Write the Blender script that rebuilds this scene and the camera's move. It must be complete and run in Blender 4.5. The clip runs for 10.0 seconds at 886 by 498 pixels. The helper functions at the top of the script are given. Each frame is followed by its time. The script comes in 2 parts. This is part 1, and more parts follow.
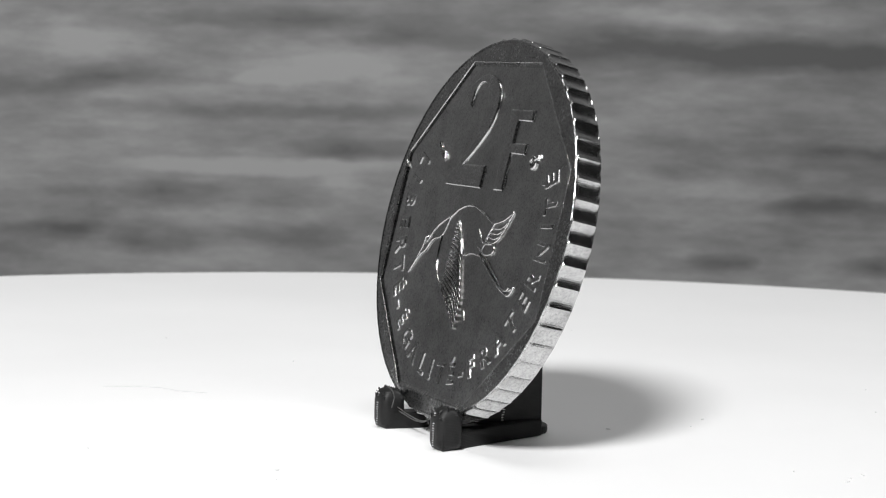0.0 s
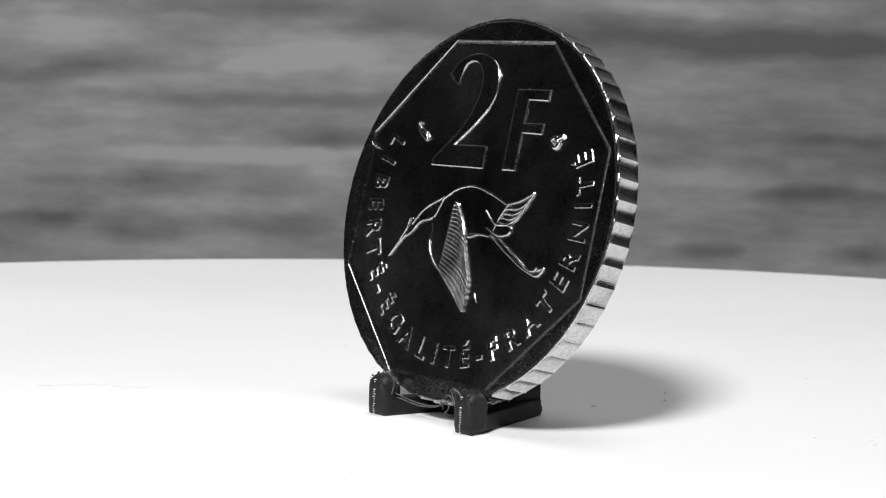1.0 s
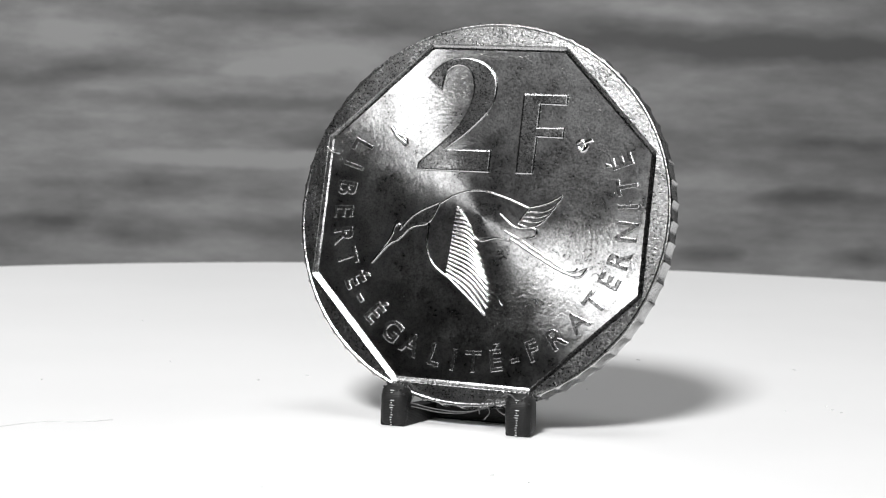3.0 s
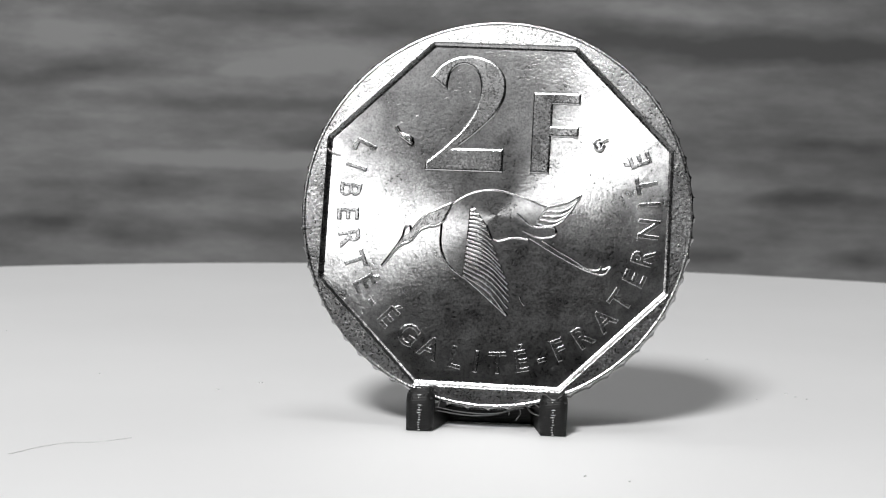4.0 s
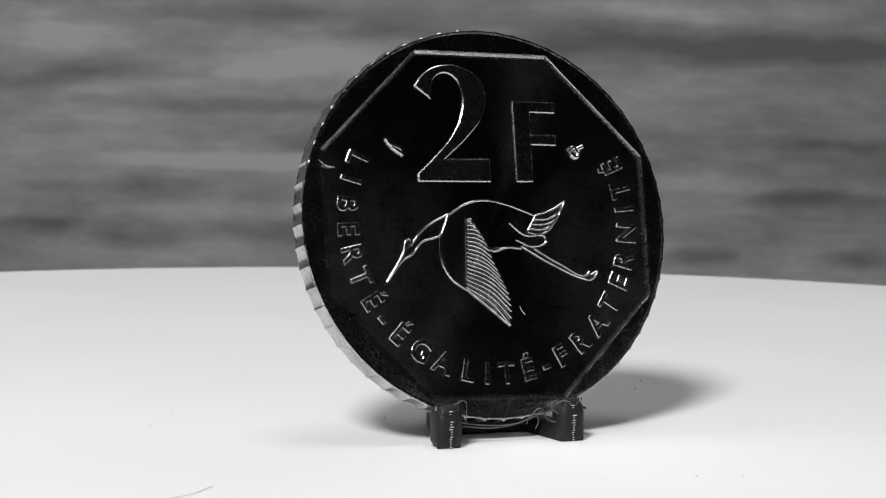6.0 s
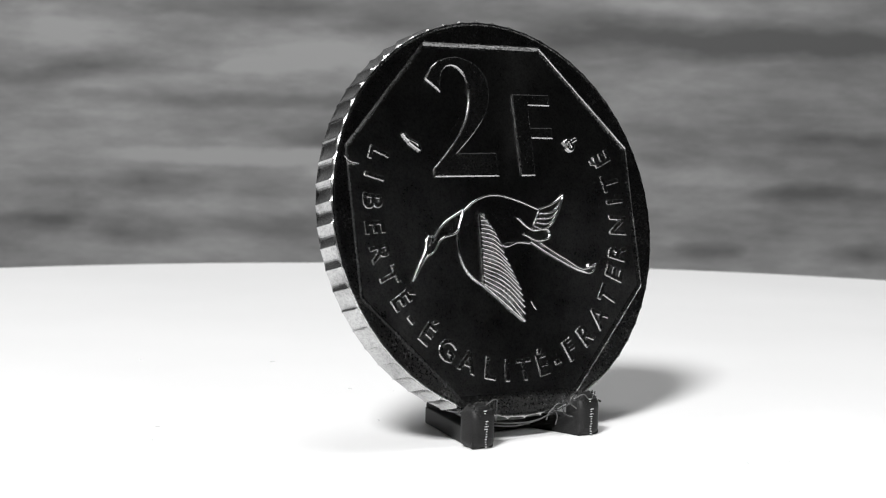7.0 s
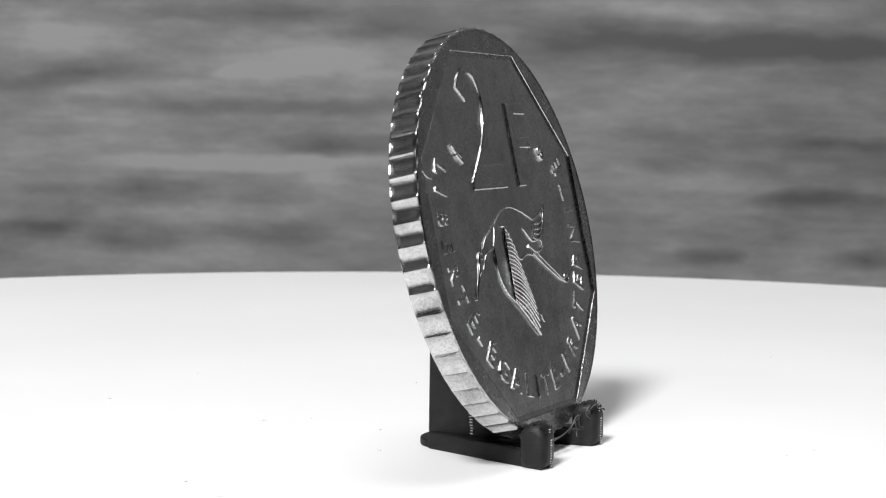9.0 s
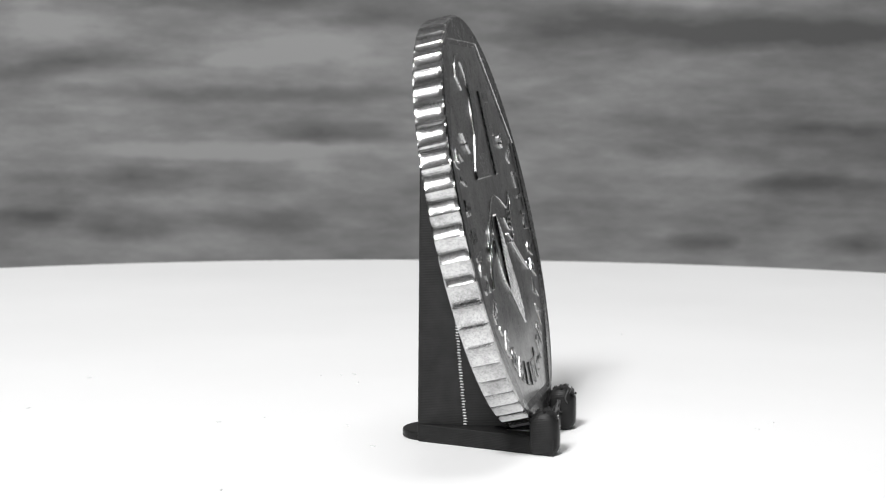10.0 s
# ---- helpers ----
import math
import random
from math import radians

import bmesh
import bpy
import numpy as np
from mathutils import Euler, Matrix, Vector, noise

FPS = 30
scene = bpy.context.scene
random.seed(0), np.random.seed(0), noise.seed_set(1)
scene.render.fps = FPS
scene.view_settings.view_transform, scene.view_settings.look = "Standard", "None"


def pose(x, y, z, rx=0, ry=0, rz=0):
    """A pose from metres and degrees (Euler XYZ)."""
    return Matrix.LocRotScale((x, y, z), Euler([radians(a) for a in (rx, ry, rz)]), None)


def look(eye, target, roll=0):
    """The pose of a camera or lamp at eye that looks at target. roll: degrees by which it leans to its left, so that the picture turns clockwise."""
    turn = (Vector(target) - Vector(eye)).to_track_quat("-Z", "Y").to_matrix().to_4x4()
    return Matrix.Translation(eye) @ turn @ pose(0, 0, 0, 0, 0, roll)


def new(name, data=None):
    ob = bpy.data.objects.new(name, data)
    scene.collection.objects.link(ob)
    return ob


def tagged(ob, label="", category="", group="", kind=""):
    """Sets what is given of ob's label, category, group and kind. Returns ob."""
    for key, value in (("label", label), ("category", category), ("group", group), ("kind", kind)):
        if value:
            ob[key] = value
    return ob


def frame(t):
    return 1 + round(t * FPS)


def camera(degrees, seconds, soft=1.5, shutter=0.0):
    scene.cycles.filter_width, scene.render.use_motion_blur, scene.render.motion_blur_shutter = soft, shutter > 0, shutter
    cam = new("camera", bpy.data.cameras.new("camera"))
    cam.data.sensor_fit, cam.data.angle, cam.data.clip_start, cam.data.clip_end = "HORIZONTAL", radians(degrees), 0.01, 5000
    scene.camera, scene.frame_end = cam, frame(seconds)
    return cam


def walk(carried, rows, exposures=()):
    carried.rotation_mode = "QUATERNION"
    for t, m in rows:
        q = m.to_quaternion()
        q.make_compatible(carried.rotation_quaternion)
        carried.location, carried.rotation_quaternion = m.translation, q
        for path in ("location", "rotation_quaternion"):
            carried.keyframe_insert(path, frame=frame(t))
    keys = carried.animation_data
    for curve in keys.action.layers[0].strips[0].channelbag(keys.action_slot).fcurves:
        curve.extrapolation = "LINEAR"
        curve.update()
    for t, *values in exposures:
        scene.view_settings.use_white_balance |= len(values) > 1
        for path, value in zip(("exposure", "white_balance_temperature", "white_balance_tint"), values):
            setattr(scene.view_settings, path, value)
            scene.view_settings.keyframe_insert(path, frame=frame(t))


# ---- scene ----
# Sizes are in millimetres times MM; the turntable's axis is the world's z axis, its top is z = 0.
MM = 0.001
cam = camera(27.17, 10.0, soft=1.15)
cam.data.dof.use_dof = True
cam.data.dof.focus_distance = 0.127
cam.data.dof.aperture_fstop = 190
walk(cam, [
    (0, pose(0.00351, -0.12872, 0.02401, 85.245, -1.226, 2.811)),
    (0.5, pose(0.00252, -0.1285, 0.02362, 85.095, -1.263, 2.419)),
    (1, pose(0.00166, -0.12761, 0.02312, 85.007, -1.181, 2.141)),
    (1.5, pose(0.00125, -0.12744, 0.02331, 85.05, -1.257, 2.02)),
    (2, pose(0.0013, -0.12769, 0.02333, 85.129, -1.187, 2.124)),
    (3.5, pose(-0.00035, -0.12881, 0.02306, 85.102, -1.23, 1.836)),
    (4, pose(-0.00122, -0.12806, 0.02296, 85.174, -1.288, 1.663)),
    (4.5, pose(-0.00069, -0.12785, 0.02302, 85.227, -1.138, 1.746)),
    (5, pose(-0.00042, -0.12744, 0.02339, 85.108, -1.163, 1.792)),
    (6.5, pose(-0.00057, -0.12802, 0.02387, 85.063, -1.069, 1.661)),
    (7, pose(-0.00084, -0.12627, 0.02367, 84.941, -1.016, 1.756)),
    (7.5, pose(-0.001, -0.12578, 0.02365, 85.086, -0.851, 1.821)),
    (8, pose(-0.00066, -0.1248, 0.02375, 85.078, -0.817, 1.846)),
    (8.5, pose(-0.00074, -0.12371, 0.02396, 85.202, -0.856, 1.728)),
    (9, pose(-0.00153, -0.123, 0.024, 85.062, -0.841, 1.623)),
    (9.5, pose(-0.00166, -0.12371, 0.02409, 84.716, -0.768, 1.299)),
    (10, pose(-0.00056, -0.12282, 0.02415, 84.636, -0.509, 1.473)),
], exposures=[(0, -0.06), (2, -0.06), (3.5, -0.16), (4, -0.50), (4.5, -0.62), (5, -0.58), (6.5, -0.13), (7, 0.03), (8.5, 0.0), (10, -0.01)])

# the turntable's turn, seconds and degrees
TURN = [(0, -60.44), (0.5, -53.43), (1, -46.31), (1.5, -39.28), (2, -32.24), (3.5, -11.18), (4, -4.08), (4.5, 3.06), (5, 10.09), (6.5, 31.03), (7, 38.18), (7.5, 45.11), (8, 52.24), (8.5, 59.37), (9, 66.35), (9.5, 73.68), (10, 80.9)]

# ---- light ----
world = bpy.data.worlds.new("world")
scene.world = world
world.use_nodes = True
world.node_tree.nodes["Background"].inputs["Color"].default_value = (0.5, 0.5, 0.5, 1)
world.node_tree.nodes["Background"].inputs["Strength"].default_value = 0.002


def area_lamp(name, eye, target, size, power):
    data = bpy.data.lights.new(name, "AREA")
    data.shape, data.size, data.energy = "DISK", size, power
    lamp = new(name, data)
    lamp.matrix_world = look(eye, target)
    return lamp


area_lamp("desk_lamp_light", (-0.126, -0.346, 0.375), (0, 0, 0.01), 0.115, 3.9)
# Added overhead fill that lifts the shadows; no such lamp is known.
area_lamp("overhead_fill_light", (0.1, 0.0, 1.35), (0.1, 0, 0), 0.5, 5.0)


# ---- materials ----
def material(name):
    m = bpy.data.materials.new(name)
    m.use_nodes = True
    nodes, links = m.node_tree.nodes, m.node_tree.links
    return m, nodes, links, nodes["Principled BSDF"]


def noise_node(nodes, links, coord, scale, detail=4.0, rough=0.5, stretch=None):
    n = nodes.new("ShaderNodeTexNoise")
    n.inputs["Scale"].default_value, n.inputs["Detail"].default_value = scale, detail
    n.inputs["Roughness"].default_value = rough
    if stretch:
        mp = nodes.new("ShaderNodeMapping")
        mp.inputs["Scale"].default_value = stretch
        links.new(coord, mp.inputs["Vector"])
        coord = mp.outputs["Vector"]
    links.new(coord, n.inputs["Vector"])
    return n.outputs["Fac"]


def ramp(nodes, links, fac, stops):
    r = nodes.new("ShaderNodeValToRGB")
    el = r.color_ramp.elements
    while len(el) < len(stops):
        el.new(0.5)
    for e, (pos, v) in zip(el, stops):
        e.position, e.color = pos, (v, v, v, 1)
    links.new(fac, r.inputs["Fac"])
    return r.outputs["Color"]


def math_node(nodes, links, op, a, b):
    n = nodes.new("ShaderNodeMath")
    n.operation = op
    for i, v in enumerate((a, b)):
        if isinstance(v, (int, float)):
            n.inputs[i].default_value = v
        else:
            links.new(v, n.inputs[i])
    return n.outputs[0]


def bump(nodes, links, bsdf, height, strength, distance):
    b = nodes.new("ShaderNodeBump")
    b.inputs["Strength"].default_value, b.inputs["Distance"].default_value = strength, distance
    links.new(height, b.inputs["Height"])
    links.new(b.outputs["Normal"], bsdf.inputs["Normal"])


def object_coord(nodes):
    return nodes.new("ShaderNodeTexCoord").outputs["Object"]


def metal_material(name, tone, grain, glosses, pit=0.42, knocks=0.0, swell=False):
    """Worn nickel: fine pitting and smears in the gloss. glosses: share, kind, roughness, and how far the radial flow lines of
    minting draw that gloss out round the coin."""
    m, nodes, links, bsdf = material(name)
    nodes.remove(bsdf)
    co = object_coord(nodes)
    fine = noise_node(nodes, links, co, 4800, 3, 0.7)
    grit = noise_node(nodes, links, co, 7600, 2, 0.6)
    broad = noise_node(nodes, links, co, 420, 4, 0.6)
    bumped = nodes.new("ShaderNodeBump")
    bumped.inputs["Strength"].default_value, bumped.inputs["Distance"].default_value = grain, 0.00003
    # hairline scratches in two directions
    lines = []
    for way in ((300, 1, 6000), (5200, 1, 900)):
        hair = noise_node(nodes, links, co, 1.0, 2, 0.5, way)
        lines.append(ramp(nodes, links, hair, [(0.66, 0.0), (0.70, 1.0)]))
    scratch = math_node(nodes, links, "ADD", lines[0], lines[1])
    # bright little knocks that gather in patches
    knock = ramp(nodes, links, noise_node(nodes, links, co, 4600, 2, 0.6), [(0.57, 0.0), (0.66, 1.0)])
    patch = ramp(nodes, links, noise_node(nodes, links, co, 330, 3, 0.6), [(0.42, 0.1), (0.60, 1.0)])
    knock = math_node(nodes, links, "MULTIPLY", knock, patch)
    height = math_node(nodes, links, "SUBTRACT", math_node(nodes, links, "MULTIPLY", fine, 0.75), math_node(nodes, links, "MULTIPLY", scratch, 0.03))
    links.new(math_node(nodes, links, "ADD", height, math_node(nodes, links, "MULTIPLY", knock, knocks)), bumped.inputs["Height"])
    pits = ramp(nodes, links, math_node(nodes, links, "ADD", math_node(nodes, links, "MULTIPLY", fine, 0.5), math_node(nodes, links, "MULTIPLY", grit, 0.5)), [(0.38, pit), (0.50, 0.6 + 0.4 * max(pit, 0.65)), (0.60, 1.0)])
    clouds = ramp(nodes, links, broad, [(0.32, tone * 0.62), (0.5, tone * 0.88), (0.66, tone)])
    colour = math_node(nodes, links, "MULTIPLY", pits, clouds)
    mixed = math_node(nodes, links, "ADD", math_node(nodes, links, "MULTIPLY", fine, 0.5), math_node(nodes, links, "MULTIPLY", broad, 0.5))
    # the way round the coin's middle, for the flow lines
    out = nodes.new("ShaderNodeVectorMath")
    out.operation = "SUBTRACT"
    links.new(co, out.inputs[0])
    out.inputs[1].default_value = (0, 0, 13.62 * MM)
    around = nodes.new("ShaderNodeVectorMath")
    around.operation = "CROSS_PRODUCT"
    around.inputs[0].default_value = (0, 1, 0)
    links.new(out.outputs[0], around.inputs[1])
    tangent = nodes.new("ShaderNodeVectorTransform")
    tangent.vector_type, tangent.convert_from, tangent.convert_to = "VECTOR", "OBJECT", "WORLD"
    links.new(around.outputs[0], tangent.inputs["Vector"])
    unit = nodes.new("ShaderNodeVectorMath")
    unit.operation = "NORMALIZE"
    links.new(tangent.outputs["Vector"], unit.inputs[0])
    span = nodes.new("ShaderNodeVectorMath")
    span.operation = "LENGTH"
    links.new(out.outputs[0], span.inputs[0])
    reach = ramp(nodes, links, math_node(nodes, links, "MULTIPLY", span.outputs["Value"], 80.0), [(0.06, 0.28), (0.26, 0.58), (0.48, 1.0)])
    shader = None
    total = 0.0
    for share, kind, r, spread in glosses:
        g = nodes.new("ShaderNodeBsdfAnisotropic")
        g.distribution = kind
        if r < 0.2:
            # the polished share of the surface, free of pits
            g.inputs["Color"].default_value = (0.49, 0.49, 0.49, 1)
        else:
            links.new(colour, g.inputs["Color"])
        links.new(ramp(nodes, links, mixed, [(0.35, r * 0.92), (0.65, r * 1.1)]), g.inputs["Roughness"])
        g.inputs["Anisotropy"].default_value = -spread
        links.new(bumped.outputs["Normal"], g.inputs["Normal"])
        if spread:
            links.new(unit.outputs[0], g.inputs["Tangent"])
        total += share
        if shader is None:
            shader = g.outputs["BSDF"]
            continue
        mix = nodes.new("ShaderNodeMixShader")
        if spread and swell:
            # flow lines grow stronger away from the middle
            links.new(math_node(nodes, links, "MULTIPLY", reach, share / total), mix.inputs["Fac"])
        else:
            mix.inputs["Fac"].default_value = share / total
        links.new(shader, mix.inputs[1])
        links.new(g.outputs["BSDF"], mix.inputs[2])
        shader = mix.outputs["Shader"]
    links.new(shader, nodes["Material Output"].inputs["Surface"])
    return m


FIELD = metal_material("struck_nickel_field", 0.86, 0.38, [(0.46, "BECKMANN", 0.12, 0.0), (0.46, "BECKMANN", 0.29, 0.5), (0.012, "GGX", 0.30, 0.6), (0.095, "BECKMANN", 0.36, 0.0)], pit=0.62, knocks=0.2, swell=True)
RELIEF = metal_material("struck_nickel_relief", 0.84, 0.28, [(0.50, "BECKMANN", 0.15, 0.0), (0.25, "BECKMANN", 0.26, 0.5), (0.18, "BECKMANN", 0.30, 0.0), (0.07, "GGX", 0.34, 0.0)], knocks=0.12)
LINE = metal_material("struck_nickel_lines", 0.80, 0.05, [(1.0, "BECKMANN", 0.26, 0.0)])
RIM = metal_material("frosted_nickel_rim", 0.66, 0.8, [(0.30, "BECKMANN", 0.15, 0.0), (0.40, "BECKMANN", 0.26, 0.0), (0.27, "BECKMANN", 0.36, 0.0), (0.03, "GGX", 0.34, 0.0)], pit=0.3, knocks=0.15)
EDGE = metal_material("polished_nickel_edge", 0.74, 0.32, [(0.8, "BECKMANN", 0.24, 0.0), (0.2, "GGX", 0.4, 0.0)], pit=0.65, knocks=0.25)


def plastic_material():
    """Black printed plastic with fine horizontal layer lines."""
    m, nodes, links, bsdf = material("black_printed_plastic")
    co = object_coord(nodes)
    wave = nodes.new("ShaderNodeTexWave")
    wave.bands_direction = "Z"
    wave.inputs["Scale"].default_value = 2900
    wave.inputs["Distortion"].default_value = 0.6
    links.new(co, wave.inputs["Vector"])
    spots = noise_node(nodes, links, co, 900, 4)
    links.new(ramp(nodes, links, spots, [(0.3, 0.006), (0.75, 0.014)]), bsdf.inputs["Base Color"])
    bsdf.inputs["Roughness"].default_value = 0.5
    bsdf.inputs["Specular IOR Level"].default_value = 0.3
    bump(nodes, links, bsdf, math_node(nodes, links, "ADD", wave.outputs["Fac"], math_node(nodes, links, "MULTIPLY", spots, 0.7)), 0.25, 0.00004)
    return m


PLASTIC = plastic_material()


def plain_material(name, lo, hi, rough, scale, strength=0.15, distance=0.0002):
    m, nodes, links, bsdf = material(name)
    co = object_coord(nodes)
    n = noise_node(nodes, links, co, scale, 5)
    links.new(ramp(nodes, links, n, [(0.3, lo), (0.7, hi)]), bsdf.inputs["Base Color"])
    bsdf.inputs["Roughness"].default_value = rough
    bump(nodes, links, bsdf, noise_node(nodes, links, co, scale * 14, 3), strength, distance)
    return m


WHITE = plain_material("matt_white_plastic", 0.80, 0.84, 0.55, 30, 0.05, 0.00005)
# Pale grey stands in for glints along the black plastic's print seams.
SEAM_GLINT = plain_material("pale_seam_glint", 0.4, 0.65, 0.4, 3000)
STRING = plain_material("grey_filament", 0.03, 0.12, 0.5, 2000)
LINT = plain_material("grey_lint", 0.55, 0.72, 0.9, 2000)
DARK_WALL = plain_material("near_black_room_wall", 0.008, 0.014, 0.9, 6)
CEILING = plain_material("white_ceiling_paint", 0.6, 0.7, 0.9, 4)
DESK = plain_material("dark_desk", 0.06, 0.1, 0.5, 12)


# streaks of the board, and one painted light falloff: middle x and z, half length and half height in mm, and how dark
# they are
# The broad fifth row paints light falling off to the right.
DARK_STREAKS_AND_FALLOFF = [(-45.8, 40.6, 35.6, 2.2, 0.3), (-23.5, 36.8, 15.6, 2.4, 0.3), (38.3, 34.8, 37.8, 3.6, 0.42), (72.4, 34.1, 33.4, 2.9, 0.45), (69.3, 26.5, 55.6, 24.5, 0.08), (-89.2, 26.8, 16.7, 2.4, 0.4),
                (-103.8, 24.3, 13.3, 2.0, 0.3), (-66.8, 19.6, 24.5, 1.7, 0.3), (-31.1, 19.5, 16.7, 1.8, 0.35), (-32.1, 11.3, 18.9, 2.0, 0.4), (-78.0, 2.2, 8.9, 2.2, 0.3), (-104.0, -7.4, 11.1, 1.8, 0.4),
                (-82.5, -10.6, 8.9, 2.4, 0.3), (-52.1, -8.3, 15.6, 2.8, 0.25), (36.2, 9.0, 9.0, 1.6, 0.15), (70.1, 1.3, 15.6, 1.9, 0.5), (43.9, -11.5, 7.8, 1.4, 0.4), (81.6, -11.9, 10.0, 2.0, 0.4),
                (74.1, 13.7, 13.3, 1.6, 0.3)]
# The first row is a broad paler patch rather than a streak.
PALE_STREAKS = [(-38, 32, 40, 10, 0.3), (-98.2, 35.3, 24.5, 3.9, 0.3), (-45.7, 31.4, 18.9, 3.3, 0.3), (-50.1, 27.1, 11.1, 1.6, 0.4), (-54.5, 7.7, 31.1, 1.7, 0.5), (-37.7, 3.4, 6.7, 1.8, 0.3), (38.1, 42.4, 37.8, 2.2, 0.3),
                (37.5, 22.7, 26.7, 5.6, 0.25), (-65.6, -3.4, 33.4, 2.2, 0.2), (45.7, 4.6, 22.2, 2.2, 0.25)]


def wood_material():
    """Grey wood with long level grain, broad dark streaks, paler clouds and a painted falloff of light on the right."""
    m, nodes, links, bsdf = material("grey_wood")
    co = object_coord(nodes)
    # the grain wavers
    warp = nodes.new("ShaderNodeTexNoise")
    warp.inputs["Scale"].default_value, warp.inputs["Detail"].default_value = 45.0, 3.0
    links.new(co, warp.inputs["Vector"])
    off = nodes.new("ShaderNodeVectorMath")
    off.operation = "MULTIPLY_ADD"
    links.new(warp.outputs["Color"], off.inputs[0])
    off.inputs[1].default_value, off.inputs[2].default_value = (0.03, 0, 0.005), (-0.015, 0, -0.0025)
    add = nodes.new("ShaderNodeVectorMath")
    links.new(co, add.inputs[0])
    links.new(off.outputs[0], add.inputs[1])
    waver = add.outputs[0]
    streak = noise_node(nodes, links, waver, 34.0, 6, 0.62, (0.17, 1, 2.6))
    cloud = noise_node(nodes, links, waver, 22.0, 4, 0.5, (0.8, 1, 2.0))
    fine = noise_node(nodes, links, co, 170.0, 5, 0.65, (0.42, 1, 1.5))
    tone = math_node(nodes, links, "ADD", math_node(nodes, links, "MULTIPLY", streak, 0.19), math_node(nodes, links, "MULTIPLY", cloud, 0.43))
    tone = math_node(nodes, links, "ADD", tone, math_node(nodes, links, "MULTIPLY", fine, 0.38))
    for rows, sign in ((DARK_STREAKS_AND_FALLOFF, -0.60), (PALE_STREAKS, 0.48)):
        for x, z, half, high, much in rows:
            mp = nodes.new("ShaderNodeMapping")
            mp.vector_type = "TEXTURE"
            mp.inputs["Location"].default_value = (x * MM, 0.28, z * MM)
            mp.inputs["Scale"].default_value = (half * MM * 1.25, 0.05, high * MM * 1.5)
            links.new(waver, mp.inputs["Vector"])
            g = nodes.new("ShaderNodeTexGradient")
            g.gradient_type = "SPHERICAL"
            links.new(mp.outputs["Vector"], g.inputs["Vector"])
            tone = math_node(nodes, links, "ADD", tone, math_node(nodes, links, "MULTIPLY", g.outputs["Fac"], sign * much))
    links.new(ramp(nodes, links, tone, [(0.24, 0.100), (0.42, 0.185), (0.52, 0.250), (0.66, 0.37)]), bsdf.inputs["Base Color"])
    bsdf.inputs["Roughness"].default_value = 0.65
    bump(nodes, links, bsdf, fine, 0.1, 0.0005)
    return m


WOOD = wood_material()


# ---- building helpers ----
def mesh_from(name, bm, mat, smooth=False):
    me = bpy.data.meshes.new(name)
    bm.to_mesh(me)
    bm.free()
    me.materials.append(mat)
    if smooth:
        for p in me.polygons:
            p.use_smooth = True
    return me


def part(name, bm, mat, parent, label="", smooth=False):
    ob = new(name, mesh_from(name, bm, mat, smooth))
    ob.parent = parent
    return tagged(ob, label)


def slab(name, x0, x1, y0, y1, z0, z1, mat, label, category):
    bm = bmesh.new()
    bmesh.ops.create_cube(bm, size=1.0)
    for v in bm.verts:
        v.co = Vector(((x0 + x1) / 2 + v.co.x * (x1 - x0), (y0 + y1) / 2 + v.co.y * (y1 - y0), (z0 + z1) / 2 + v.co.z * (z1 - z0)))
    return tagged(new(name, mesh_from(name, bm, mat)), label, category, kind="structure")


def lathe(profile, steps, closed=False):
    """A bmesh turned about z from (radius, height) pairs."""
    bm = bmesh.new()
    rings = []
    for r, z in profile:
        rings.append([bm.verts.new((r * math.cos(2 * math.pi * i / steps), r * math.sin(2 * math.pi * i / steps), z)) for i in range(steps)])
    for a, b in zip(rings, rings[1:]):
        for i in range(steps):
            j = (i + 1) % steps
            bm.faces.new((a[i], a[j], b[j], b[i]))
    bm.faces.new(list(reversed(rings[0])))
    bm.faces.new(rings[-1])
    return bm


# ---- the room ----
slab("wall_wood", -1.3, 1.3, 0.28, 0.30, -0.02, 1.4, WOOD, "greyish wooden board wall with long level grain", "wall")
# Unseen side and back walls, near-black so the coin reflects a dark room.
slab("wall_left", -1.32, -1.3, -1.5, 0.30, -0.02, 1.4, DARK_WALL, "unseen plain near-black wall closing the side of the room", "wall")
slab("wall_right", 1.3, 1.32, -1.5, 0.30, -0.02, 1.4, DARK_WALL, "unseen plain near-black wall closing the side of the room", "wall")
slab("wall_back", -1.3, 1.3, -1.52, -1.5, -0.02, 1.4, DARK_WALL, "unseen plain near-black wall closing the back of the room", "wall")
# Unseen ceiling, added to close the room overhead.
slab("ceiling", -1.32, 1.32, -1.52, 0.30, 1.4, 1.42, CEILING, "plain white painted ceiling", "ceiling")
slab("floor", -1.32, 1.32, -1.52, 0.30, -0.04, -0.02, DESK, "dark plain desk top under the turntable", "floor")


# ---- the turntable ----
def build_turntable():
    table = tagged(new("turntable"), "round matt white turntable turning slowly under the coin", "turntable")
    prof = [(110, -3.0), (117.5, -3.0), (117.5, 0), (60, 0), (6, 0)]
    part("platter", lathe([(r * MM, z * MM) for r, z in prof], 256), WHITE, table)
    prof = [(100, -20), (118, -20), (120.2, -19), (121, -17.5), (121, -2.0), (120.7, -0.9), (120.0, -0.25), (119.2, 0.0), (117.5, 0.0), (117.5, -3.0)]
    part("rim", lathe([(r * MM, z * MM) for r, z in prof], 256), WHITE, table, "rounded white rim")
    return table


turntable = build_turntable()

# ---- the coin ----
COIN_R = 13.82      # radius, mm
APOTHEM = 12.15     # of the eight-sided field
FIELD_W = -0.15     # the field; the border stands a little proud of it
BORDER_W = 0.02
LEAN = 13.19        # degrees by which the coin leans back
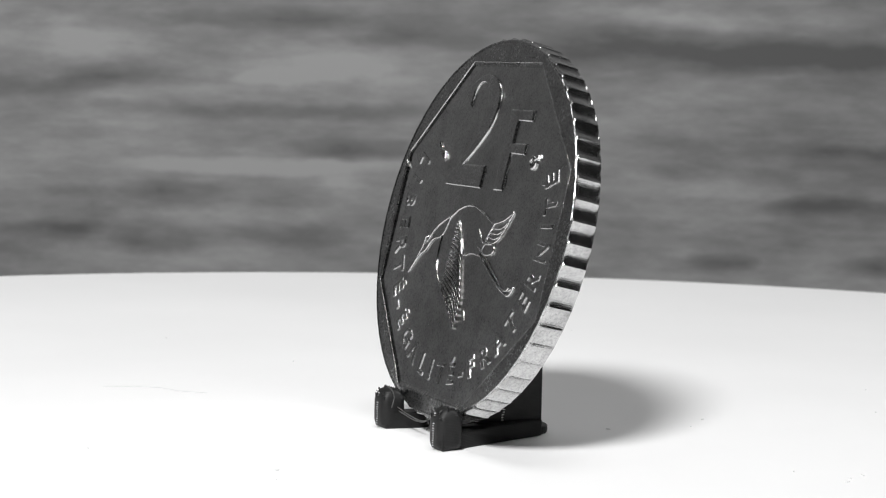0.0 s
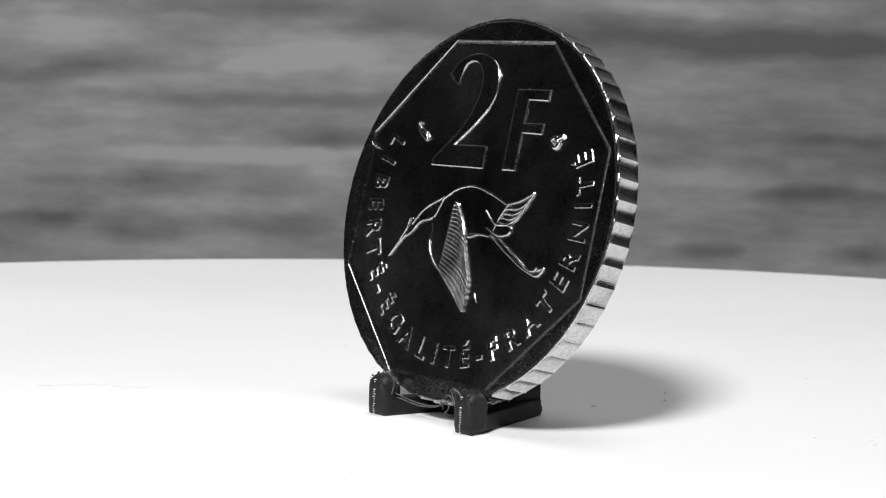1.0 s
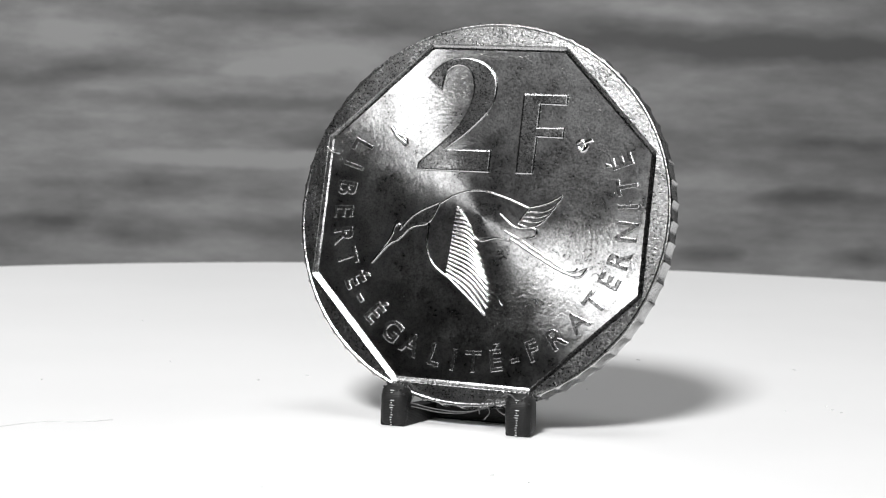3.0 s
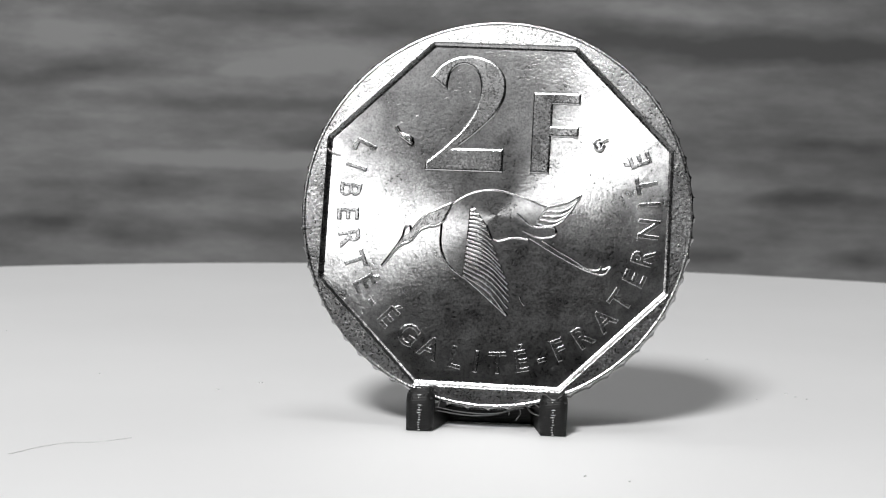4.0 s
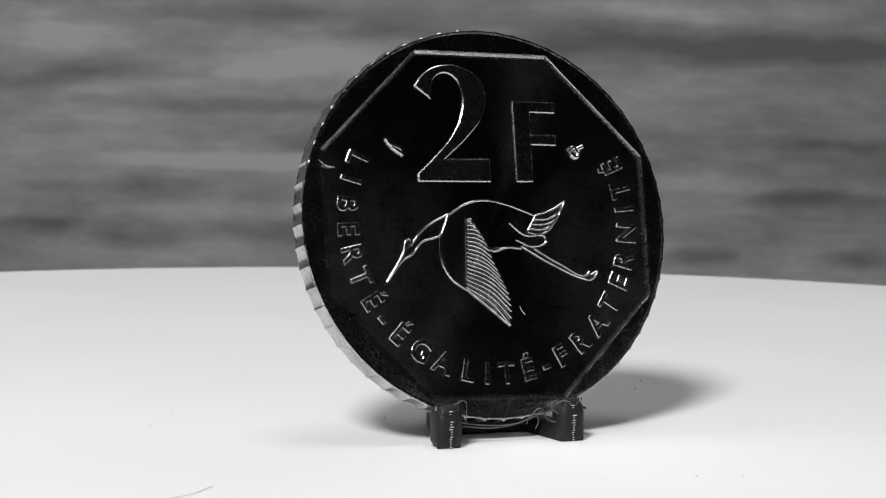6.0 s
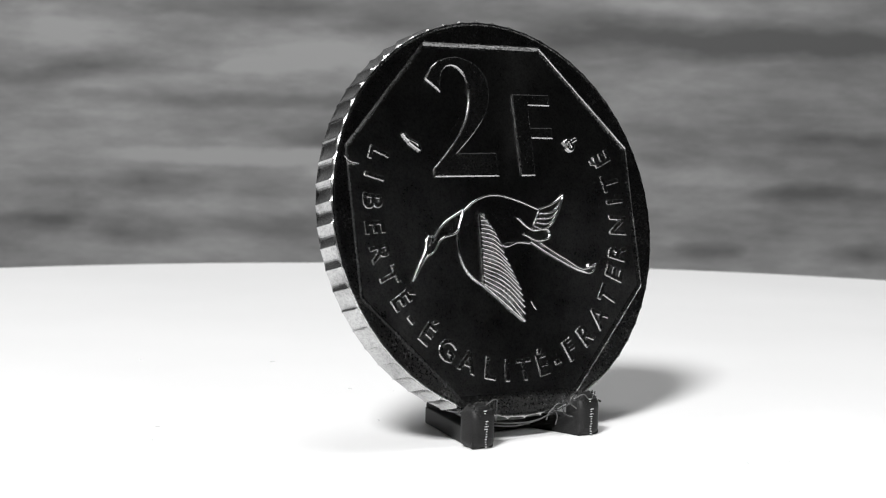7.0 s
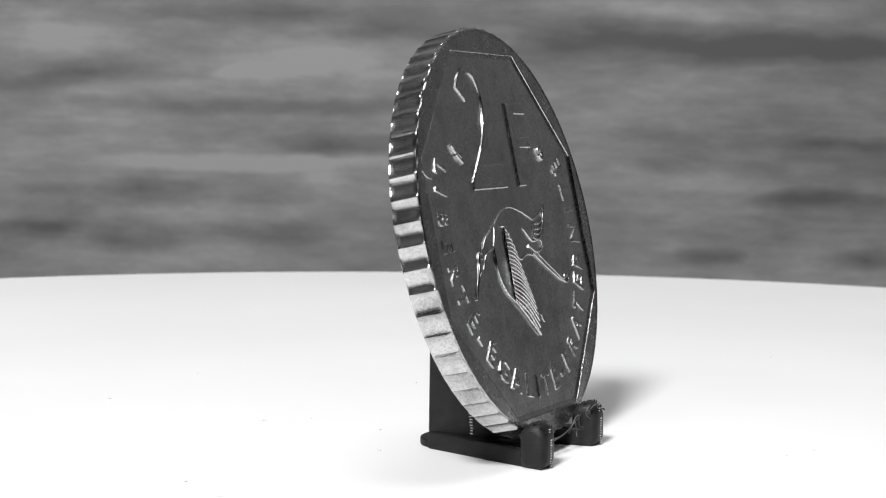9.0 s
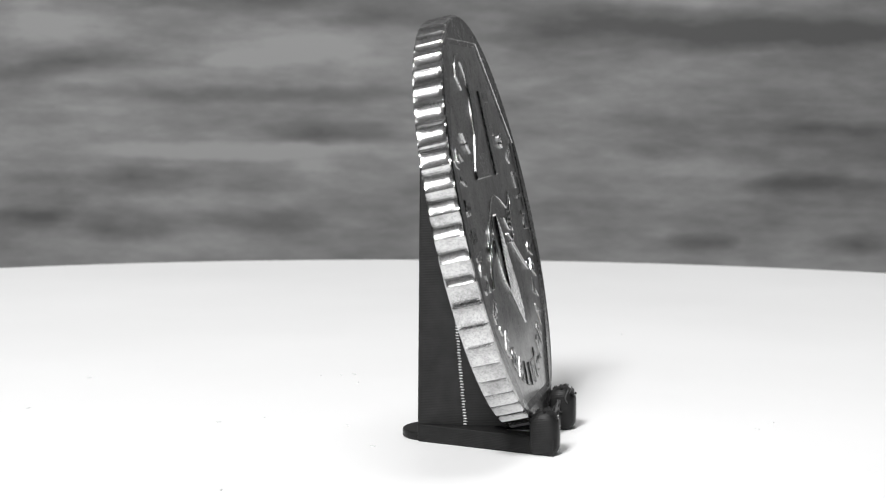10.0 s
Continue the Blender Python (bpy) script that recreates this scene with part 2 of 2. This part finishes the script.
FLUTES = 60
BACK_W = -1.98
SHIFT = 0.12        # the design stands a little off the middle of the blank
SINK = 0.14         # and the eight-sided field a little below it


def coin_co(u, v, w):
    """From the coin's face (right, up, outward, mm from its centre) to its own space, whose origin is the lowest point of the front."""
    return Vector((u * MM, -w * MM, (v + COIN_R) * MM))


def octagon(phi, apothem):
    a = (math.degrees(phi) + 0.9) % 45.0
    a = a if a < 22.5 else a - 45.0
    return apothem / math.cos(radians(a))


def ring_faces(bm, rings, n):
    faces = []
    for a, b in zip(rings, rings[1:]):
        for i in range(n):
            j = (i + 1) % n
            faces.append(bm.faces.new((a[i], a[j], b[j], b[i])))
    return faces


def build_coin():
    coin = tagged(new("coin"), "shiny silver two franc coin with fluted edge leaning on its stand", "coin")
    n = FLUTES * 12
    phis = [2 * math.pi * i / n for i in range(n)]

    def ring(bm, radius, w, sink=0.0):
        return [bm.verts.new(coin_co(radius(p, i) * math.cos(p), radius(p, i) * math.sin(p) - sink, w)) for i, p in enumerate(phis)]

    def fluted(r, depth):
        return lambda p, i: r - depth * math.sin(math.pi * ((i % 12) / 12.0)) ** 0.8

    # field
    bm = bmesh.new()
    rings = [ring(bm, lambda p, i, s=s: octagon(p, APOTHEM - 0.32) * s, FIELD_W, SINK) for s in (1.0, 0.8, 0.6, 0.4, 0.2, 0.02)]
    ring_faces(bm, rings, n)
    bm.faces.new(rings[-1])
    bmesh.ops.recalc_face_normals(bm, faces=bm.faces)
    part("field", bm, FIELD, coin, "eight-sided sunken field with radial mint lustre")
    # the shallow slope round the field, then a steep little step up to the border
    bm = bmesh.new()
    rings = [ring(bm, lambda p, i, d=d: octagon(p, APOTHEM - d), FIELD_W + h, SINK) for d, h in ((0.32, 0.0), (0.18, 0.032), (0.03, 0.09))]
    ring_faces(bm, rings, n)
    bmesh.ops.recalc_face_normals(bm, faces=bm.faces)
    part("slope", bm, RELIEF, coin, "narrow polished slope round the field")
    bm = bmesh.new()
    rings = [ring(bm, lambda p, i, d=d: octagon(p, APOTHEM + d), w, SINK) for d, w in ((-0.03, FIELD_W + 0.09), (0.01, BORDER_W - 0.02), (0.07, BORDER_W))]
    rings += [ring(bm, lambda p, i: COIN_R - 0.40, BORDER_W - 0.012), ring(bm, lambda p, i: COIN_R - 0.30, BORDER_W + 0.02), ring(bm, fluted(COIN_R - 0.20, 0.02), BORDER_W + 0.015),
              ring(bm, fluted(COIN_R - 0.10, 0.07), BORDER_W - 0.06)]
    ring_faces(bm, rings, n)
    bmesh.ops.recalc_face_normals(bm, faces=bm.faces)
    part("border", bm, RIM, coin, "frosted raised border with eight straight inner sides")
    # the fluted edge and the back
    bm = bmesh.new()
    rings = [ring(bm, fluted(COIN_R - r, d), w) for r, d, w in (
        (0.10, 0.07, BORDER_W - 0.06), (0.02, 0.19, BORDER_W - 0.14), (0.0, 0.24, BORDER_W - 0.34), (0.0, 0.22, BACK_W + 0.3), (0.02, 0.17, BACK_W + 0.13), (0.12, 0.03, BACK_W + 0.05))]
    rings += [ring(bm, lambda p, i: COIN_R - 0.5, BACK_W), ring(bm, lambda p, i: APOTHEM - 0.5, BACK_W + 0.15)]
    ring_faces(bm, rings, n)
    bm.faces.new(rings[-1])
    bmesh.ops.recalc_face_normals(bm, faces=bm.faces)
    part("fluted_edge", bm, EDGE, coin, "broadly fluted polished edge", smooth=False)
    return coin


coin = build_coin()


# ---- relief on the coin ----
def curve_mesh(name, data, mat, place):
    """A mesh from a curve or text, laid on the coin's face; place takes (x, y, z) of the curve in mm to face coordinates."""
    ob = new(name, data)
    dg = bpy.context.evaluated_depsgraph_get()
    me = bpy.data.meshes.new_from_object(ob.evaluated_get(dg))
    bpy.data.objects.remove(ob)
    bpy.data.curves.remove(data)
    for v in me.vertices:
        u, up, w = place(v.co)
        v.co = coin_co(u + SHIFT, up + 0.02, w)
    me.materials.clear()
    me.materials.append(mat)
    for p in me.polygons:
        p.material_index = 0
        p.use_smooth = mat is LINE
    return me


def relief(name, me, parent, label=""):
    ob = new(name, me)
    ob.parent = parent
    return tagged(ob, label)


def glyph(ch, size, angle, radius):
    """A raised letter whose foot points outward."""
    data = bpy.data.curves.new("letter", "FONT")
    data.body, data.size = ch, size
    data.align_x = "CENTER"
    data.extrude, data.bevel_depth, data.bevel_resolution, data.offset = 0.07, 0.06, 2, 0.0
    data.resolution_u = 4
    turn = angle + math.pi / 2
    c, s = math.cos(turn), math.sin(turn)

    def place(p):
        x, y = p.x * 0.95, p.y - 0.36 * size
        return (radius * math.cos(angle) + x * c - y * s, radius * math.sin(angle) + x * s + y * c, FIELD_W + 0.015 + p.z * 0.6)
    return curve_mesh("letter", data, RELIEF, place)


MOTTO = "LIBERT\u00c9-\u00c9GALIT\u00c9-FRATERNIT\u00c9"
ANGLES = (155.1, 163.4, 172.4, 181.8, 191.1, 200.4, 210.0, 217.7, 225.9, 236.2, 245.9, 256.2, 264.1,
          272.1, 281.0, 288.6, 295.9, 305.8, 316.1, 325.8, 335.5, 344.0, 355.1, 364.5, 372.2, 381.9)
for ch, a in zip(MOTTO, ANGLES):
    relief("hyphen" if ch == "-" else "letter", glyph(ch, 2.08, radians(a), 10.5), coin)


def outline(points, corners, extrude, bevel):
    """A filled flat shape: points listed in corners are sharp, the rest run smoothly."""
    data = bpy.data.curves.new("shape", "CURVE")
    data.dimensions, data.fill_mode = "2D", "BOTH"
    data.extrude, data.bevel_depth, data.bevel_resolution, data.offset = extrude, bevel, 2, -bevel * 0.9
    data.resolution_u = 8
    sp = data.splines.new("BEZIER")
    sp.bezier_points.add(len(points) - 1)
    sp.use_cyclic_u = True
    for i, (bp, (x, y)) in enumerate(zip(sp.bezier_points, points)):
        bp.co = (x, y, 0)
        bp.handle_left_type = bp.handle_right_type = "VECTOR" if i in corners else "AUTO"
    return data


def ridges(lines, radius, sides=2):
    """Raised lines, each a smooth run of points."""
    data = bpy.data.curves.new("lines", "CURVE")
    data.dimensions = "3D"
    data.bevel_depth, data.bevel_resolution, data.resolution_u, data.use_fill_caps = radius, sides, 6, True
    for pts in lines:
        sp = data.splines.new("BEZIER")
        sp.bezier_points.add(len(pts) - 1)
        for bp, (x, y) in zip(sp.bezier_points, pts):
            bp.co = (x, y, 0)
            bp.handle_left_type = bp.handle_right_type = "AUTO"
    return data


def on_field(lift, squash=1.0):
    return lambda p: (p.x, p.y, FIELD_W + lift + p.z * squash)


TWO = [(-5.09, 9.6), (-4.27, 10.55), (-2.9, 11.11), (-1.31, 10.94), (-0.11, 10.08), (0.22, 8.88), (-0.16, 7.46), (-1.25, 6.11), (-3.12, 4.47), (0.22, 4.47),
       (0.2, 2.83), (-5.25, 2.87), (-5.22, 3.43), (-3.9, 4.6), (-2.43, 6.21), (-1.65, 7.9), (-1.57, 9.24), (-2.01, 10.2), (-2.89, 10.54), (-3.59, 10.12), (-3.86, 9.39), (-3.93, 8.7)]
relief("numeral", curve_mesh("numeral", outline(TWO, (0, 8, 9, 10, 11, 12, 21), 0.04, 0.15), RELIEF, on_field(0.015, 0.62)), coin, "large raised slender figure two")
EFF = [(2.23, 8.6), (5.52, 8.58), (5.5, 7.78), (3.57, 7.82), (3.53, 6.22), (5.46, 6.22), (5.43, 5.44), (3.52, 5.48), (3.45, 2.83), (2.17, 2.83)]
relief("denomination_letter", curve_mesh("denomination_letter", outline(EFF, range(10), 0.04, 0.15), RELIEF, on_field(0.015, 0.62)), coin, "large raised capital F")

heron = relief("heron", curve_mesh("heron", outline(
    [(-3.2, 0.55), (-1.97, 1.23), (-0.41, 1.54), (1.36, 1.18), (3.45, 0.42), (2.75, -0.65), (2.2, -1.85), (1.1, -1.8), (-0.1, -1.95), (-1.0, -3.2), (-2.21, -4.6), (-3.27, -3.85), (-3.83, -2.76), (-3.9, -0.95)],
    (0, 4, 5, 6, 10, 13), 0.015, 0.03), FIELD, on_field(0.0)), coin, "raised outline of a heron in flight")
relief("neck", curve_mesh("neck", outline([(-3.26, 0.55), (-5.08, -0.42), (-6.08, -1.5), (-6.69, -2.05), (-7.98, -4.02), (-6.61, -2.46), (-6.14, -2.25), (-5.26, -1.33), (-3.9, -0.87), (-3.6, -0.2)],
                                          (0, 4, 8), 0.015, 0.03), RELIEF, on_field(0.0)), heron)
relief("contour", curve_mesh("contour", ridges([
    [(-3.14, 0.53), (-1.97, 1.23), (-0.41, 1.54), (1.36, 1.18), (3.45, 0.4)],
    [(-6.08, -1.54), (-5.08, -0.42), (-3.26, 0.57)],
    [(-3.2, 0.57), (-3.56, -0.31), (-3.9, -0.87), (-5.26, -1.33), (-6.14, -2.25), (-6.61, -2.46), (-7.98, -4.02)],
    [(-7.98, -4.02), (-6.69, -2.11), (-6.16, -1.11), (-6.04, -1.54)],
    [(-3.9, -0.95), (-3.83, -2.76), (-3.27, -3.85), (-2.21, -4.69)],
    [(-0.77, -0.92), (-0.13, -1.97), (1.19, -1.79), (2.17, -1.89)]], 0.085), LINE, on_field(0.05)), heron, "raised contour line")


def feather_lines():
    """Feathers that sweep from the leading edge to the tips along the trailing edge."""
    lines = []
    trail = [(-1.55, 0.2), (-1.1, -0.5), (-0.65, -1.2), (-0.35, -2.0), (-0.02, -2.85), (0.3, -3.6), (0.6, -4.3), (0.9, -5.0), (1.02, -5.7), (1.05, -6.4), (0.9, -7.2)]
    count = 18
    for i in range(count):
        f = i / (count - 1)
        x0, y0 = -1.9 - 0.32 * f, 0.1 - 4.6 * f
        k = min(f * (len(trail) - 1), len(trail) - 1.001)
        a, b = trail[int(k)], trail[int(k) + 1]
        x1, y1 = a[0] + (b[0] - a[0]) * (k % 1), a[1] + (b[1] - a[1]) * (k % 1)
        lines.append([(x0, y0), (x0 + (x1 - x0) * 0.55, y0 + (y1 - y0) * (0.26 + 0.14 * f)), (x1, y1)])
    return lines


relief("wing", curve_mesh("wing", ridges(feather_lines(), 0.10), LINE, on_field(0.1)), heron, "lowered wing of ribbed feathers")
relief("wing_edge", curve_mesh("wing_edge", ridges([[(-1.88, 0.25), (-2.0, -1.93), (-2.21, -4.5)], [(-1.85, 0.3), (-0.97, -0.73), (-0.3, -2.0)], [(-2.21, -4.61), (-0.71, -5.84), (0.9, -7.25)]], 0.09),
                              LINE, on_field(0.09)), heron)
relief("tail", curve_mesh("tail", ridges([
    [(3.45, 0.44), (2.75, -0.65)], [(3.45, 0.47), (4.7, 0.82), (5.76, 1.4)], [(5.76, 1.4), (5.49, 0.91), (4.63, 0.26), (3.33, 0.16)],
    [(5.4, 0.75), (5.22, 0.43), (4.39, -0.14), (3.14, -0.17)], [(5.1, 0.25), (4.83, -0.09), (4.01, -0.54), (2.98, -0.45)], [(4.75, -0.2), (4.52, -0.49), (3.62, -0.91), (2.75, -0.73)],
    [(1.37, -0.08), (2.48, -0.93), (4.13, -1.25), (3.15, -1.75), (1.78, -1.26)]], 0.08), LINE, on_field(0.06)), heron, "fanned tail feathers")
for leg in ([(2.29, -1.77), (4.53, -3.06), (6.69, -4.04), (7.5, -4.16), (7.98, -3.62)], [(3.15, -1.91), (5.12, -3.05), (7.08, -3.88), (7.3, -3.6)]):
    relief("leg", curve_mesh("leg", ridges([leg], 0.08), LINE, on_field(0.05)), heron, "slender trailing leg")
relief("toe", curve_mesh("toe", ridges([[(7.4, -3.85), (7.95, -3.6)]], 0.08), LINE, on_field(0.05)), heron)
for name, shape, label in (
        ("mint_mark", [[(-7.42, 5.89), (-7.1, 5.45), (-6.75, 5.3)], [(-7.05, 5.3), (-6.7, 5.05), (-6.22, 4.72)], [(-6.75, 5.3), (-6.35, 5.1), (-6.22, 4.72)]], "tiny raised horn-shaped mark"),
        ("engraver_mark", [[(6.45, 5.08), (6.8, 5.3), (7.1, 4.9)], [(6.6, 4.85), (6.95, 4.6), (7.25, 5.0)], [(6.85, 5.1), (7.52, 5.4)]], "tiny raised knot-shaped mark")):
    relief(name, curve_mesh(name, ridges(shape, 0.17), LINE, on_field(0.05)), coin, label)


relief("nick", curve_mesh("nick", ridges([[(1.75, -5.9), (1.9, -6.25), (2.1, -6.5)]], 0.06), LINE, on_field(0.0)), coin, "short raised nick")
relief("caught_hair", curve_mesh("caught_hair", ridges([[(-12.35, 4.35), (-11.95, 4.0), (-11.3, 3.85)]], 0.045), LINE, on_field(0.16)), coin, "tiny pale hair caught on the border")


# ---- the stand ----
STAND_X, STAND_Y = -1.05, -4.85   # front middle of the stand


def prism(bm, low, high, z0, z1):
    """A closed solid between two outlines of equal length."""
    a = [bm.verts.new((x * MM, y * MM, z0 * MM)) for x, y in low]
    b = [bm.verts.new((x * MM, y * MM, z1 * MM)) for x, y in high]
    for i in range(len(a)):
        j = (i + 1) % len(a)
        bm.faces.new((a[i], a[j], b[j], b[i]))
    bm.faces.new(list(reversed(a)))
    bm.faces.new(b)


def rounded(bm, width, segments=2):
    bmesh.ops.recalc_face_normals(bm, faces=bm.faces)
    edges = [e for e in bm.edges if len(e.link_faces) == 2 and e.calc_face_angle() > 0.5]
    bmesh.ops.bevel(bm, geom=edges, offset=width * MM, segments=segments, affect="EDGES", profile=0.5)


def build_stand():
    """Own space: origin at the middle of the pegs' front on the table, y backward."""
    stand = tagged(new("coin_stand"), "small black 3d-printed plastic easel holding the coin upright", "stand")
    # base plate: two splayed arms joined to a narrow back
    bm = bmesh.new()
    plan = [(-5.5, 0.0), (-3.7, 0.0), (-2.9, 4.3), (2.9, 4.3), (3.7, 0.0), (5.5, 0.0), (2.45, 9.5), (-2.45, 9.5)]
    prism(bm, plan, plan, 0.0, 1.2)
    rounded(bm, 0.12)
    part("base_plate", bm, PLASTIC, stand)
    # thin rounded foot behind
    bm = bmesh.new()
    foot = [(2.2 * math.cos(radians(a)), 9.2 + 1.75 * math.sin(radians(a))) for a in range(-20, 201, 10)]
    prism(bm, foot, foot, 0.0, 0.55)
    rounded(bm, 0.12)
    part("rear_foot", bm, PLASTIC, stand)
    # leaning back rest
    bm = bmesh.new()
    slope = math.tan(radians(LEAN))

    def section(z):
        front = 3.22 + z * slope
        return [(-1.9, front), (1.9, front), (2.4, max(front, 6.1 + 0.1 * z)), (2.4, 9.5), (-2.4, 9.5), (-2.4, max(front, 6.1 + 0.1 * z))]
    prism(bm, section(1.1), section(22.0), 1.1, 22.0)
    rounded(bm, 0.1, 1)
    rest = part("back_rest", bm, PLASTIC, stand)
    for side in (-1, 1):
        bm = bmesh.new()
        rng = random.Random(7 + side)
        for i in range(100):
            z = 1.3 + i * 0.19
            y = max(3.22 + z * slope, 6.1 + 0.1 * z)
            m = Matrix.Translation((side * 2.40 * MM, (y + 0.05 + rng.uniform(-0.03, 0.03)) * MM, z * MM)) @ Matrix.Diagonal((0.05 * MM, 0.14 * MM, rng.uniform(0.035, 0.06) * MM, 1))
            bmesh.ops.create_icosphere(bm, subdivisions=1, radius=1.0, matrix=m)
        part("seam", bm, SEAM_GLINT, rest, "print seam with its glints coloured pale grey")
    for x in (-4.55, 4.55):
        bm = bmesh.new()
        prof = [(-0.25, 0)] + [(0.70 - 0.95 * math.cos(radians(a)), 1.95 + 0.95 * math.sin(radians(a))) for a in range(0, 181, 15)] + [(1.65, 0)]
        a = [bm.verts.new(((x - 0.95) * MM, y * MM, z * MM)) for y, z in prof]
        b = [bm.verts.new(((x + 0.95) * MM, y * MM, z * MM)) for y, z in prof]
        for i in range(len(a)):
            j = (i + 1) % len(a)
            bm.faces.new((a[i], a[j], b[j], b[i]))
        bm.faces.new(list(reversed(a)))
        bm.faces.new(b)
        rounded(bm, 0.55, 4)
        peg = part("peg", bm, PLASTIC, stand, "rounded front peg", smooth=True)
        bm = bmesh.new()
        rng = random.Random(int(x * 10))
        for i in range(15):
            z = 0.15 + i * 0.17
            w = rng.uniform(0.06, 0.22)
            m = Matrix.Translation(((x + rng.uniform(-0.05, 0.05)) * MM, (-0.27 if z < 2 else -0.15) * MM, z * MM)) @ Matrix.Diagonal((w * MM, 0.06 * MM, 0.038 * MM, 1))
            bmesh.ops.create_icosphere(bm, subdivisions=1, radius=1.0, matrix=m)
        part("seam", bm, SEAM_GLINT, peg, "print seam with its glints coloured pale grey")
        bm = bmesh.new()
        for i in range(46):
            a = radians(rng.uniform(20, 175))
            m = Matrix.Translation(((x + rng.uniform(-0.9, 0.9)) * MM, (0.70 - 0.93 * math.cos(a)) * MM, (1.95 + 0.93 * math.sin(a)) * MM)) @ \
                pose(0, 0, 0, rng.uniform(0, 180), rng.uniform(0, 180), 0) @ Matrix.Diagonal((rng.uniform(0.04, 0.2) * MM, rng.uniform(0.03, 0.08) * MM, rng.uniform(0.03, 0.1) * MM, 1))
            bmesh.ops.create_icosphere(bm, subdivisions=1, radius=1.0, matrix=m)
        part("print_burr", bm, PLASTIC, peg, "rough black printing burrs")
    return stand


stand = build_stand()


def tube(name, lines, radius, mat):
    """Fine threads as one mesh; points in mm."""
    data = bpy.data.curves.new(name, "CURVE")
    data.dimensions = "3D"
    data.bevel_depth, data.bevel_resolution, data.resolution_u = radius * MM, 0, 6
    for pts in lines:
        sp = data.splines.new("BEZIER")
        sp.bezier_points.add(len(pts) - 1)
        for bp, q in zip(sp.bezier_points, pts):
            bp.co = [c * MM for c in q]
            bp.handle_left_type = bp.handle_right_type = "AUTO"
    ob = new(name, data)
    me = bpy.data.meshes.new_from_object(ob.evaluated_get(bpy.context.evaluated_depsgraph_get()))
    bpy.data.objects.remove(ob)
    bpy.data.curves.remove(data)
    me.materials.clear()
    me.materials.append(mat)
    return me


# loose plastic threads left between the pegs by the printer
for line in ([(-3.7, 0.9, 1.6), (-1.6, 1.0, 1.25), (0.8, 0.9, 1.3), (2.6, 0.8, 1.9), (3.9, 0.9, 2.2)],
             [(-3.6, 1.0, 1.3), (-0.5, 1.05, 1.05), (1.6, 0.8, 1.6), (2.4, 0.6, 2.3), (3.0, 0.7, 1.5), (4.0, 0.5, 1.2)],
             [(1.5, 0.9, 1.2), (1.7, 0.6, 1.9), (2.3, 0.7, 1.5), (2.0, 0.5, 0.9)],
             [(3.7, 0.3, 2.7), (3.3, 0.1, 2.9), (3.1, 0.3, 2.4), (3.6, 0.2, 1.9)],
             [(-4.3, 0.1, 2.9), (-3.6, 0.0, 3.2), (-3.2, 0.4, 2.6), (-3.3, 0.3, 1.6)],
             [(3.3, 0.1, 2.6), (3.9, -0.1, 2.9), (4.6, 0.0, 2.5), (5.1, 0.1, 2.8)]):
    th = new("filament_thread", tube("filament_thread", [line], 0.045, STRING))
    th.parent = stand
    tagged(th, "fine grey plastic thread")

# ---- dust on the turntable ----
fibre = tagged(new("lint_fibre", tube("lint_fibre", [[(-29.8, -18.4, 0.05), (-27.6, -14.4, 0.06), (-25.6, -13.4, 0.05), (-23.8, -11.6, 0.06)]], 0.022, LINT)),
               "fine pale lint fibre lying on the turntable", "lint")


def build_specks():
    bm = bmesh.new()
    rng = random.Random(11)
    spots = [(-20.2, 13.0), (-33.6, 14.5), (21.6, 16.0), (21.0, 17.5), (22.4, 15.1), (6.0, -17.5), (2.0, 34.5), (8.7, -18.6), (-22.7, 9.0)]
    spots += [(rng.uniform(-60, 60), rng.uniform(-60, 60)) for _ in range(18)]
    for x, y in spots:
        r = rng.uniform(0.05, 0.14)
        m = pose(x * MM, y * MM, 0.03 * MM, 0, 0, rng.uniform(0, 180)) @ Matrix.Diagonal((r * 1.8 * MM, r * 0.7 * MM, 0.05 * MM, 1))
        bmesh.ops.create_icosphere(bm, subdivisions=1, radius=1.0, matrix=m)
    return tagged(new("dust_specks", mesh_from("dust_specks", bm, LINT)), "tiny pale dust specks scattered over the turntable", "dust", kind="stuff")


specks = build_specks()


def motions():
    for thing in (turntable, fibre, specks):
        walk(thing, [(t, pose(0, 0, 0, 0, 0, a)) for t, a in TURN])
    walk(stand, [(t, pose(0, 0, 0, 0, 0, a) @ pose(STAND_X * MM, STAND_Y * MM, 0)) for t, a in TURN])
    walk(coin, [(t, pose(0, 0, 0, 0, 0, a) @ pose(-1.03 * MM, -3.56 * MM, 1.39 * MM, -LEAN)) for t, a in TURN])


motions()
